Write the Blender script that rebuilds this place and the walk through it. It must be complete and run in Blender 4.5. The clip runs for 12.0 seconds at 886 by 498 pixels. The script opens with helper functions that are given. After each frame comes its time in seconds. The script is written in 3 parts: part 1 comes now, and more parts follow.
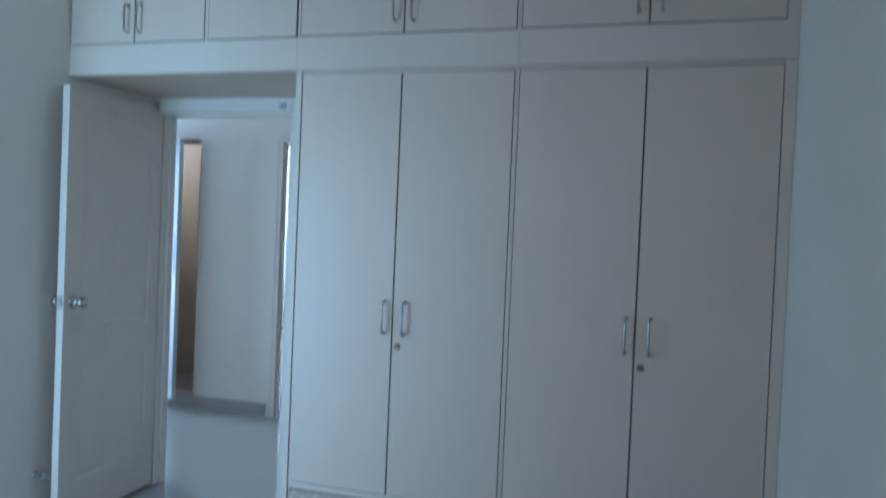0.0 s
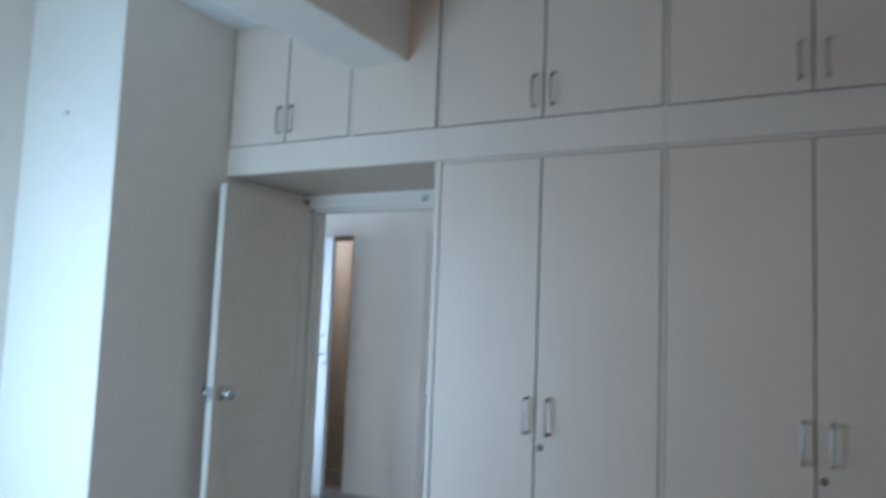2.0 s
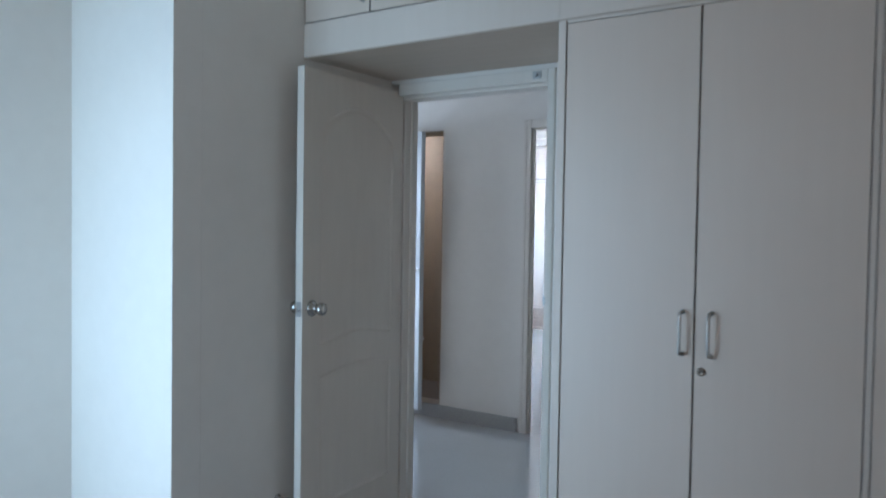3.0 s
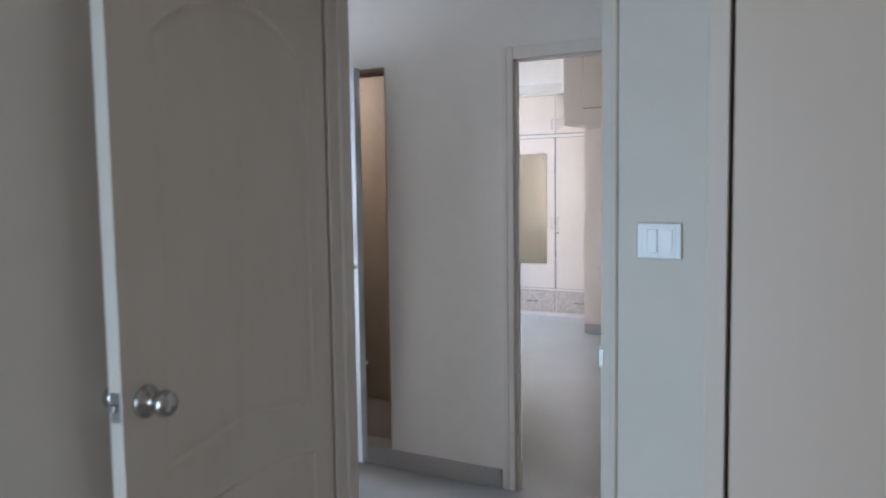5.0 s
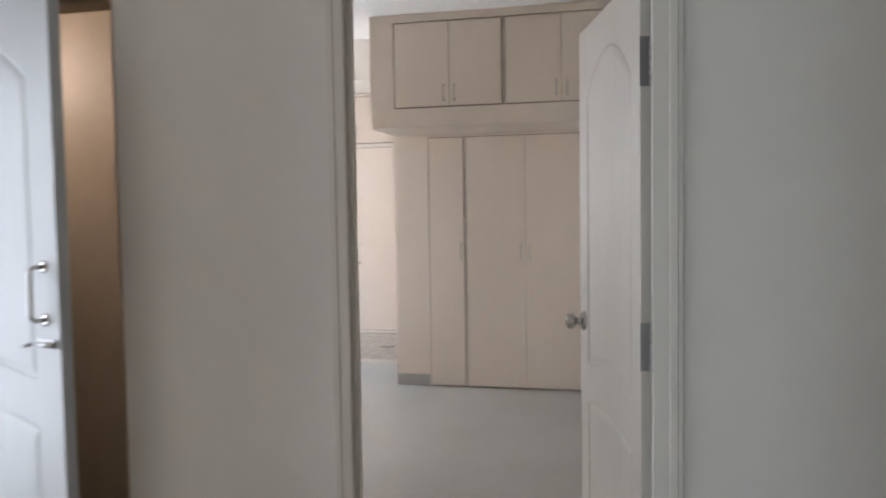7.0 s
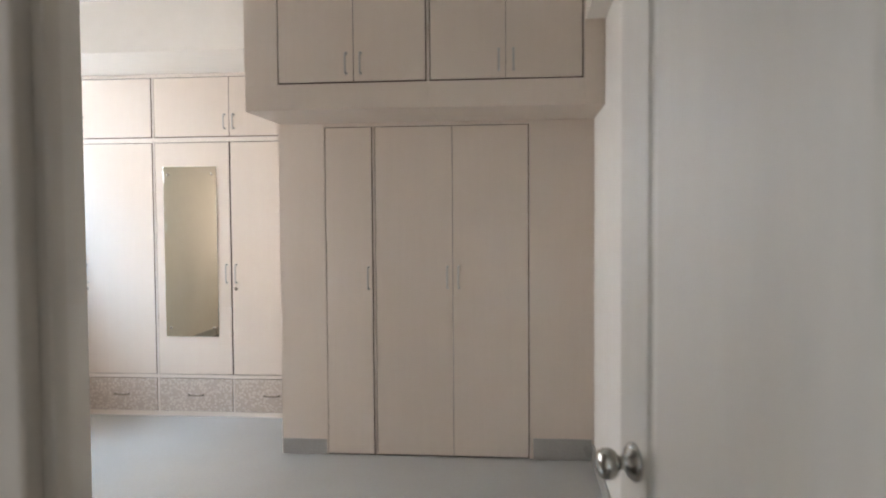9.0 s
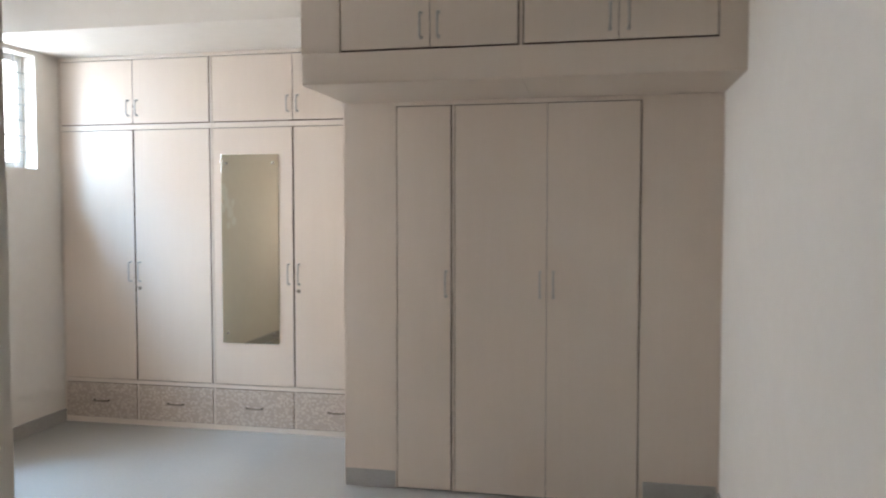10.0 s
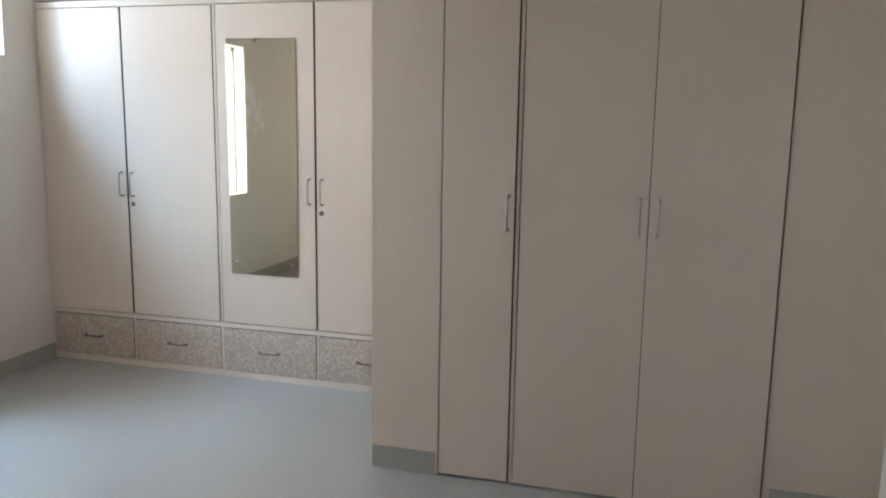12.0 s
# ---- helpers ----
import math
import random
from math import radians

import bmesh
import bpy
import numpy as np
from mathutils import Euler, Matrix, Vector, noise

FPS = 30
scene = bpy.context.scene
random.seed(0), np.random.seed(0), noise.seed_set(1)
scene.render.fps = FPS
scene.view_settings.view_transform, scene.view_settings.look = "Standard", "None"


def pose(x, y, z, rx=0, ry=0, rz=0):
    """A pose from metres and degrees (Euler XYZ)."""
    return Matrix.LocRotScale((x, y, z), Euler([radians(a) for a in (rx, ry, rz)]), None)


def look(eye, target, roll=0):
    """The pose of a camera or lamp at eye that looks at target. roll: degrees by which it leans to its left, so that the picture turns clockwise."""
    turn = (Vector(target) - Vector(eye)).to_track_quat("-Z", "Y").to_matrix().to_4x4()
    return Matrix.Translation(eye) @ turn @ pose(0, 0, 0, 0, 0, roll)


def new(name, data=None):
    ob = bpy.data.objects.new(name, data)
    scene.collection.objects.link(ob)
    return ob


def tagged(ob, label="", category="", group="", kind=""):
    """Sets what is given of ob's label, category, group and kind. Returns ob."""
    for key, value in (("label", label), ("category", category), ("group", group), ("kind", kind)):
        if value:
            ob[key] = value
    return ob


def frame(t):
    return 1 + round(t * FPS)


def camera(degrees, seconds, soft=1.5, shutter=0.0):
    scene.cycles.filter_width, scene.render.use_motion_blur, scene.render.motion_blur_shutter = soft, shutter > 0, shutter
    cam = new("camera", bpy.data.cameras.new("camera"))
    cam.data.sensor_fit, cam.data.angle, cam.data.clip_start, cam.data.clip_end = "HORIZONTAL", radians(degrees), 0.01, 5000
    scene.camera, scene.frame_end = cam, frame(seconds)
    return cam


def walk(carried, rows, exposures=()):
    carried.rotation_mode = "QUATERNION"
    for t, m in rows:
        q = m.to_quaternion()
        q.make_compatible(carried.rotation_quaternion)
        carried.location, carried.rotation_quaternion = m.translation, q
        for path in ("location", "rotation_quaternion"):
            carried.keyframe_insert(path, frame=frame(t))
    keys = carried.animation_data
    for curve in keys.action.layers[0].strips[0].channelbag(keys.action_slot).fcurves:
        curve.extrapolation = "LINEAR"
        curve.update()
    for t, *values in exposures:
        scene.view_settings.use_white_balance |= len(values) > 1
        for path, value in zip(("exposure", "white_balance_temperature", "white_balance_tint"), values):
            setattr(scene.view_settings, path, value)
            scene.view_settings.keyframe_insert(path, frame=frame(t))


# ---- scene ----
cam = camera(59.2, 12.0, soft=2.0, shutter=0.5)
PATH = [
    (0, (1.578, -2.96, 1.454), (0.989, -1.049, 1.412), 2.4),
    (0.5, (1.606, -2.939, 1.399), (1.012, -1.055, 1.087), 3.0),
    (0.8, (1.603, -2.92, 1.424), (1.033, -1.05, 1.001), 3.2),
    (1, (1.605, -2.913, 1.412), (1.014, -1.027, 1.109), 2.8),
    (1.5, (1.635, -2.866, 1.474), (0.901, -1.024, 1.736), 1.5),
    (1.6, (1.623, -2.861, 1.5), (0.873, -1.037, 1.832), 1.3),
    (2, (1.581, -2.794, 1.435), (0.619, -1.05, 1.624), 2.3),
    (2.5, (1.426, -2.63, 1.413), (0.322, -0.963, 1.459), 1.9),
    (3, (1.162, -2.389, 1.42), (0.036, -0.738, 1.357), 0.9),
    (5, (0.195, -1.091, 1.489), (-0.784, 0.645, 1.329), -0.8),
    (5.5, (-0.027, -0.803, 1.491), (-0.839, 1.019, 1.351), -0.9),
    (6, (-0.238, -0.420, 1.480), (-0.967, 1.437, 1.349), -1.1),
    (6.5, (-0.425, -0.106, 1.463), (-1.086, 1.778, 1.347), -0.8),
    (7, (-0.592, 0.250, 1.447), (-1.037, 2.197, 1.342), -0.9),
    (8.8, (-0.889, 1.56, 1.467), (-1.066, 3.55, 1.383), -0.6),
    (9, (-0.916, 1.691, 1.467), (-1.114, 3.679, 1.383), -0.4),
    (9.5, (-0.996, 2.053, 1.445), (-1.242, 4.037, 1.382), 0.1),
    (10, (-1.042, 2.429, 1.467), (-1.446, 4.386, 1.371), 0.0),
    (10.5, (-1.106, 2.719, 1.435), (-1.608, 4.653, 1.336), 0.4),
    (11, (-1.197, 3.005, 1.438), (-1.72, 4.933, 1.339), 0.4),
    (11.5, (-1.243, 3.244, 1.411), (-1.778, 5.149, 1.118), 0.4),
    (12, (-1.283, 3.468, 1.43), (-1.814, 5.369, 1.108), 0.9),
]
EXPOSURES = [(0.0, 0.7, 5350, 12), (1.0, 0.66, 5650, 17), (1.5, 0.83, 5900, 18), (3.0, 0.45, 6250, 22), (5.0, 0.36, 6950, 28),
             (7.0, 0.31, 8000, 29), (9.0, 0.19, 8250, 28), (10.5, -0.2, 8100, 26), (12.0, -0.24, 7900, 24)]
walk(cam, [(t, look(eye, target, roll)) for t, eye, target, roll in PATH], EXPOSURES)

# ---- world and light ----
world = bpy.data.worlds.new("sky")
scene.world = world
world.use_nodes = True
sky = world.node_tree.nodes.new("ShaderNodeTexSky")
sky.sky_type = "NISHITA"
sky.sun_disc = False
sky.sun_elevation, sky.sun_rotation = radians(55), radians(200)
world.node_tree.links.new(sky.outputs[0], world.node_tree.nodes["Background"].inputs[0])
world.node_tree.nodes["Background"].inputs[1].default_value = 0.1
sun_data = bpy.data.lights.new("sun", "SUN")
sun_data.energy, sun_data.angle, sun_data.color = 2.5, radians(0.5), (1, 0.95, 0.88)
sun = new("sun", sun_data)
sun.matrix_world = look((4, 9, 14), (0, 4, 0))


def sky_or_fill_light(x, y0, y1, z0, z1, towards, watts, colour, tilt=0):
    """Lamp at an opening in a wall that runs along y: sky light, or added fill."""
    data = bpy.data.lights.new("sky_or_fill_light", "AREA")
    data.shape, data.size, data.size_y = "RECTANGLE", z1 - z0, y1 - y0
    data.energy, data.color = watts, colour
    ob = new("sky_or_fill_light", data)
    ob.matrix_world = Matrix.Translation((x, (y0 + y1) / 2, (z0 + z1) / 2)) @ pose(0, 0, 0, 0, (tilt - 90) * towards, 0)
    return ob


# lamp at an added, unseen rear opening, to brighten the wall return
rear = bpy.data.lights.new("sky_or_fill_light", "AREA")
rear.shape, rear.size, rear.size_y, rear.energy, rear.color = "RECTANGLE", 1.1, 1.96, 20, (0.44, 0.78, 1.0)
rear.spread = radians(130)
new("sky_or_fill_light", rear).matrix_world = pose(-1.19, -2.48, 1.10, 90, 0, 0)
# warm fill for the open leaf, by an added, unseen right-hand window
sky_or_fill_light(2.02, -3.20, -2.30, 0.9, 2.1, -1, 5.3, (1.0, 0.79, 0.62))
sky_or_fill_light(-2.05, -2.20, -1.25, 0.1, 2.1, 1, 9, (0.46, 0.78, 1.0))
sky_or_fill_light(-4.97, 6.10, 6.98, 1.75, 2.49, 1, 18, (0.40, 0.69, 1.0), 15)
sky_or_fill_light(-4.97, 4.89, 6.00, 0.80, 2.02, 1, 6, (0.84, 0.94, 1.0))
# lobby fill, by an added, unseen end window
sky_or_fill_light(-3.62, 1.20, 2.10, 0.3, 2.1, 1, 36, (0.54, 0.78, 1.0))
# bathroom fill, a lamp added in the cavity behind a wall gap
sky_or_fill_light(-3.58, 2.65, 3.15, 1.85, 2.35, 1, 9.0, (1.0, 0.97, 0.92), 20)
# fill for the left wall in the mirror, by an added, unseen recess window
near = bpy.data.lights.new("sky_or_fill_light", "AREA")
near.shape, near.size, near.size_y, near.energy, near.color = "RECTANGLE", 0.66, 1.2, 11, (0.95, 0.97, 1.0)
new("sky_or_fill_light", near).matrix_world = pose(-4.15, 2.36, 1.50, 90, 0, 0)
# the brightest stretch of sky, high outside the second bedroom's windows
patch = bpy.data.lights.new("sky_light", "AREA")
patch.shape, patch.size, patch.size_y, patch.energy, patch.color = "RECTANGLE", 1.6, 0.9, 470, (0.21, 0.57, 1.0)
new("sky_light", patch).matrix_world = look((-6.1, 5.6, 3.6), (-3.6, 6.2, 0.8))


# ---- materials ----
def principled(name, colour, rough=0.5, metal=0.0, specular=0.5):
    m = bpy.data.materials.new(name)
    m.use_nodes = True
    b = m.node_tree.nodes["Principled BSDF"]
    b.inputs["Base Color"].default_value = (*colour, 1)
    b.inputs["Roughness"].default_value = rough
    b.inputs["Metallic"].default_value = metal
    b.inputs["Specular IOR Level"].default_value = specular
    return m, m.node_tree, b


def noise_node(tree, scale, stretch=(1, 1, 1), detail=4.0):
    geo = tree.nodes.new("ShaderNodeNewGeometry")
    mapping = tree.nodes.new("ShaderNodeMapping")
    mapping.inputs["Scale"].default_value = stretch
    n = tree.nodes.new("ShaderNodeTexNoise")
    n.inputs["Scale"].default_value, n.inputs["Detail"].default_value = scale, detail
    tree.links.new(geo.outputs["Position"], mapping.inputs["Vector"])
    tree.links.new(mapping.outputs["Vector"], n.inputs["Vector"])
    return n


def varied(name, dark, light, rough, coarse=1.2, fine=45.0, stretch=(1, 1, 1), bump=0.1, bump_scale=60.0, fine_share=0.4, specular=0.5, rough_span=0.08, bump_distance=0.002):
    """A surface whose colour wanders between two near tones at two scales, with a fine relief."""
    m, tree, b = principled(name, light, rough, 0.0, specular)
    big, small = noise_node(tree, coarse, (1, 1, 1), 3.0), noise_node(tree, fine, stretch, 5.0)
    mix = tree.nodes.new("ShaderNodeMix")
    mix.inputs["Factor"].default_value = fine_share
    tree.links.new(big.outputs["Fac"], mix.inputs["A"])
    tree.links.new(small.outputs["Fac"], mix.inputs["B"])
    ramp = tree.nodes.new("ShaderNodeValToRGB")
    ramp.color_ramp.elements[0].position, ramp.color_ramp.elements[1].position = 0.32, 0.68
    ramp.color_ramp.elements[0].color, ramp.color_ramp.elements[1].color = (*dark, 1), (*light, 1)
    tree.links.new(mix.outputs["Result"], ramp.inputs["Fac"])
    tree.links.new(ramp.outputs["Color"], b.inputs["Base Color"])
    span = tree.nodes.new("ShaderNodeMapRange")
    span.inputs["To Min"].default_value, span.inputs["To Max"].default_value = rough - rough_span, rough + rough_span
    tree.links.new(big.outputs["Fac"], span.inputs["Value"])
    tree.links.new(span.outputs["Result"], b.inputs["Roughness"])
    relief = noise_node(tree, bump_scale, stretch, 3.0)
    bumped = tree.nodes.new("ShaderNodeBump")
    bumped.inputs["Strength"].default_value, bumped.inputs["Distance"].default_value = bump, bump_distance
    tree.links.new(relief.outputs["Fac"], bumped.inputs["Height"])
    tree.links.new(bumped.outputs["Normal"], b.inputs["Normal"])
    return m


def terrazzo(name):
    """Drawer laminate with a dense pattern of pale chips on brown."""
    m, tree, b = principled(name, (0.4, 0.33, 0.27), 0.45)
    geo = tree.nodes.new("ShaderNodeNewGeometry")
    warp = noise_node(tree, 30, (1, 1, 1), 3)
    add = tree.nodes.new("ShaderNodeMixRGB")
    add.blend_type = "ADD"
    add.inputs["Fac"].default_value = 0.03
    tree.links.new(geo.outputs["Position"], add.inputs["Color1"])
    tree.links.new(warp.outputs["Color"], add.inputs["Color2"])
    cells = tree.nodes.new("ShaderNodeTexVoronoi")
    cells.inputs["Scale"].default_value = 52
    tree.links.new(add.outputs["Color"], cells.inputs["Vector"])
    ramp = tree.nodes.new("ShaderNodeValToRGB")
    r = ramp.color_ramp
    r.elements[0].position, r.elements[0].color = 0.20, (0.605, 0.515, 0.44, 1)
    r.elements[1].position, r.elements[1].color = 0.58, (0.45, 0.36, 0.30, 1)
    tree.links.new(cells.outputs["Distance"], ramp.inputs["Fac"])
    tree.links.new(ramp.outputs["Color"], b.inputs["Base Color"])
    return m


WALL = varied("wall_paint", (0.715, 0.66, 0.595), (0.76, 0.705, 0.64), 0.62, bump=0.12, bump_scale=90, fine=14)
CEIL = varied("ceiling_paint", (0.80, 0.79, 0.77), (0.84, 0.83, 0.81), 0.75, bump=0.1, bump_scale=80, fine=14)
LAM = varied("laminate", (0.645, 0.532, 0.445), (0.685, 0.57, 0.482), 0.42, coarse=1.6, fine=38, stretch=(1, 1, 0.06), bump=0.03, bump_scale=110, fine_share=0.3)
FRAME = varied("laminate_frame", (0.66, 0.565, 0.485), (0.70, 0.605, 0.525), 0.45, coarse=2, fine=30, stretch=(1, 1, 0.08), bump=0.05)
# dimness of the loft's underside put into a browner colour than the laminate
DIM_SOFFIT = varied("dim_soffit", (0.47, 0.37, 0.29), (0.54, 0.43, 0.345), 0.55, fine=24, stretch=(0.1, 1, 1))
EDGE = varied("edge_band_brown", (0.080, 0.038, 0.020), (0.115, 0.058, 0.033), 0.55, fine=60)
SEAM = varied("edge_band_beige", (0.17, 0.135, 0.115), (0.22, 0.178, 0.15), 0.6, fine=60)
DARK = varied("cabinet_inside", (0.085, 0.042, 0.024), (0.11, 0.058, 0.035), 0.8)
DRAWER = terrazzo("drawer_laminate")
DOOR = varied("door_paint", (0.66, 0.595, 0.525), (0.72, 0.655, 0.58), 0.48, coarse=2.2, fine=26, stretch=(1, 1, 0.15), bump=0.05, bump_scale=70)
JAMB = varied("enamel_white", (0.74, 0.725, 0.70), (0.80, 0.785, 0.76), 0.33, fine=24, bump=0.05)
GRANITE = varied("granite_skirting", (0.31, 0.29, 0.27), (0.40, 0.375, 0.35), 0.3, coarse=6, fine=120, bump=0.02, fine_share=0.7)
FLOOR = varied("vitrified_floor", (0.35, 0.342, 0.325), (0.405, 0.396, 0.38), 0.16, coarse=0.8, fine=60, bump=0.012, bump_scale=9, fine_share=0.3, specular=0.5, rough_span=0.05)
STEEL, _, _ = principled("brushed_steel", (0.50, 0.485, 0.46), 0.22, 1.0)
DULL, _, _ = principled("dull_steel", (0.42, 0.41, 0.40), 0.42, 1.0)
PLASTIC = varied("switch_plastic", (0.80, 0.81, 0.82), (0.84, 0.85, 0.86), 0.18, fine=30, bump=0.01)
MIRROR, _, _ = principled("mirror_silver", (0.93, 0.925, 0.80), 0.03, 1.0)
GLASSEDGE, _, _ = principled("mirror_edge", (0.55, 0.66, 0.60), 0.12)
# white leaf's paint greyed down to offset the strong lobby lamp
DIMMED_LEAF = varied("bathroom_door_dimmed", (0.41, 0.42, 0.415), (0.47, 0.48, 0.475), 0.45, coarse=2.2, fine=26, stretch=(1, 1, 0.15), bump=0.05, bump_scale=70)
IRON = varied("grille_paint", (0.42, 0.46, 0.46), (0.5, 0.54, 0.54), 0.45, fine=40)
BATH = varied("bathroom_tile", (0.41, 0.36, 0.285), (0.47, 0.41, 0.325), 0.4, fine=20)
TEAK = varied("stained_frame", (0.38, 0.285, 0.185), (0.44, 0.33, 0.22), 0.5, fine=30, stretch=(1, 1, 0.1))
SOIL = varied("outdoor_ground", (0.16, 0.14, 0.10), (0.24, 0.21, 0.16), 0.9, coarse=0.4, fine=8)
HANDLE, _, _ = principled("satin_nickel", (0.45, 0.43, 0.405), 0.28, 1.0)
BRONZE, _, _ = principled("antique_bronze", (0.24, 0.195, 0.16), 0.4, 1.0)
GLOW, glow_tree, glow = principled("hazy_bright_sky", (0.8, 0.9, 1.0), 1.0)
glow.inputs["Emission Color"].default_value, glow.inputs["Emission Strength"].default_value = (0.68, 0.88, 1.0, 1), 9.0

ORIGIN = {}


# ---- mesh helpers ----
def link(name, bm, material, parent=None, label=""):
    """One mesh object from a bmesh in world coordinates, laid under its parent."""
    me = bpy.data.meshes.new(name)
    base = ORIGIN.get(parent.name, Vector()) if parent else Vector()
    if base.length:
        bmesh.ops.translate(bm, verts=bm.verts, vec=-base)
    bm.to_mesh(me)
    bm.free()
    for m in material if isinstance(material, (list, tuple)) else [material]:
        me.materials.append(m)
    ob = new(name, me)
    if parent:
        ob.parent = parent
        ORIGIN[ob.name] = base
    if label:
        tagged(ob, label)
    return ob


part = link


def thing(name, at, label, category, group="", kind=""):
    ob = new(name)
    ob.empty_display_size = 0.1
    ob.location = at
    ORIGIN[ob.name] = Vector(at)
    return tagged(ob, label, category, group, kind)


def add_box(bm, x0, x1, y0, y1, z0, z1, bevel=0.0):
    made = bmesh.ops.create_cube(bm, size=1, matrix=Matrix.LocRotScale(((x0 + x1) / 2, (y0 + y1) / 2, (z0 + z1) / 2), None, (abs(x1 - x0), abs(y1 - y0), abs(z1 - z0))))
    if bevel:
        edges = list({e for v in made["verts"] for e in v.link_edges})
        bmesh.ops.bevel(bm, geom=edges, offset=bevel, segments=2, affect="EDGES", profile=0.5)
    return bm


def box(*size, bevel=0.0):
    return add_box(bmesh.new(), *size, bevel=bevel)


def boxes(*many, bevel=0.0):
    bm = bmesh.new()
    for size in many:
        add_box(bm, *size, bevel=bevel)
    return bm


def structure(name, bm, material, label, category):
    return tagged(link(name, bm, material), label, category, kind="structure")


def add_tube(bm, path, r, sides=10, closed=False):
    """A round bar along a path."""
    path = [Vector(p) for p in path]
    rings = []
    side = None
    for i, p in enumerate(path):
        a, b = path[max(i - 1, 0)], path[min(i + 1, len(path) - 1)]
        if closed:
            a, b = path[i - 1], path[(i + 1) % len(path)]
        d = (b - a).normalized()
        if side is None:
            side = d.orthogonal().normalized()
        side = (side - d * side.dot(d)).normalized()
        up = d.cross(side)
        rings.append([bm.verts.new(p + r * (math.cos(k * math.tau / sides) * side + math.sin(k * math.tau / sides) * up)) for k in range(sides)])
    pairs = list(zip(rings, rings[1:])) + ([(rings[-1], rings[0])] if closed else [])
    for a, b in pairs:
        for k in range(sides):
            f = bm.faces.new((a[k], a[(k + 1) % sides], b[(k + 1) % sides], b[k]))
            f.smooth = True
    if not closed:
        bm.faces.new(rings[0][::-1])
        bm.faces.new(rings[-1])
    return bm


def add_lathe(bm, profile, matrix, sides=24):
    """A turned solid: rows of (radius, height) about the matrix's z axis."""
    rings = []
    for r, h in profile:
        rings.append([bm.verts.new(matrix @ Vector((max(r, 1e-4) * math.cos(k * math.tau / sides), max(r, 1e-4) * math.sin(k * math.tau / sides), h))) for k in range(sides)])
    for a, b in zip(rings, rings[1:]):
        for k in range(sides):
            bm.faces.new((a[k], a[(k + 1) % sides], b[(k + 1) % sides], b[k])).smooth = True
    bm.faces.new(rings[0][::-1])
    bm.faces.new(rings[-1])
    return bm


def arc(c, r, a0, a1, n, u, v):
    c, u, v = Vector(c), Vector(u), Vector(v)
    return [c + r * (math.cos(radians(a0 + (a1 - a0) * i / n)) * u + math.sin(radians(a0 + (a1 - a0) * i / n)) * v) for i in range(n + 1)]


def pull_handle(x, y, z0, z1, parent, out=0.03, r=0.005, across=False, metal=None):
    """A bowed bar handle on a front that faces -y, upright or level, on two round feet."""
    bm = bmesh.new()
    c = 0.012
    o, u, w = Vector((x, y, z0)), Vector((0, 0, 1)), Vector((0, -1, 0))
    span = z1 - z0
    if across:
        o, u = Vector((x - span / 2, y, z0)), Vector((1, 0, 0))
    pts = [o, o + w * (out - c)]
    pts += arc(o + w * (out - c) + u * c, c, 180, 90, 4, u, w)[1:]
    pts += [o + u * span / 2 + w * (out + 0.002)]
    pts += arc(o + w * (out - c) + u * (span - c), c, 90, 0, 4, u, w)
    pts += [o + u * span]
    add_tube(bm, pts, r, 10)
    for foot in (o, o + u * span):
        add_lathe(bm, [(0.008, 0), (0.008, 0.002), (0.006, 0.004)], Matrix.Translation(foot) @ pose(0, 0, 0, 90, 0, 0), 14)
    return part("handle", bm, metal or HANDLE, parent, "dark bronze bar handle" if metal else "slim steel bar handle")


def cam_lock(x, y, z, parent):
    bm = bmesh.new()
    add_lathe(bm, [(0.013, 0), (0.013, 0.003), (0.010, 0.006), (0.004, 0.006), (0.004, 0.004)], Matrix.Translation((x, y, z)) @ pose(0, 0, 0, 90, 0, 0), 18)
    return part("lock", bm, BRONZE, parent, "round dark cam lock")


def cabinet_door(parent, x0, x1, z0, z1, y, handle=None, lock=None, gap=0.0025, name="door", material=None, hlen=0.13, hz=1.1, proud=0.002, thin=0, edge=None):
    """A slab front with a brown edge band, set into its face frame. handle: the x of its bar handle."""
    bm = bmesh.new()
    left, right = (0.0012 if thin < 0 else gap), (0.0012 if thin > 0 else gap)
    add_box(bm, x0 + left, x1 - right, y - proud, y + 0.016, z0 + gap, z1 - gap, 0.0012)
    for f in bm.faces:
        f.material_index = 0 if f.normal.y < -0.9 else 1
    ob = part(name, bm, [material or LAM, edge or EDGE], parent)
    if handle is not None:
        pull_handle(handle, y - proud, hz - hlen / 2, hz + hlen / 2, ob)
    if lock is not None:
        cam_lock(lock[0], y - proud, lock[1], ob)
    return ob


def drawer(parent, x0, x1, z0, z1, y, out=0.0, gap=0.003):
    bm = bmesh.new()
    add_box(bm, x0 + gap, x1 - gap, y - 0.002 - out, y + 0.016 - out, z0 + gap, z1 - gap, 0.0015)
    for f in bm.faces:
        f.material_index = 0 if f.normal.y < -0.9 else 1
    if out:
        add_box(bm, x0 + 0.015, x1 - 0.015, y + 0.0165 - out, y + 0.12, z0 + 0.03, z1 - 0.04)
    ob = part("drawer", bm, [DRAWER, EDGE], parent)
    pull_handle((x0 + x1) / 2, y - 0.002 - out, (z0 + z1) / 2, (z0 + z1) / 2 + 0.11, ob, across=True, out=0.024, metal=BRONZE)
    return ob


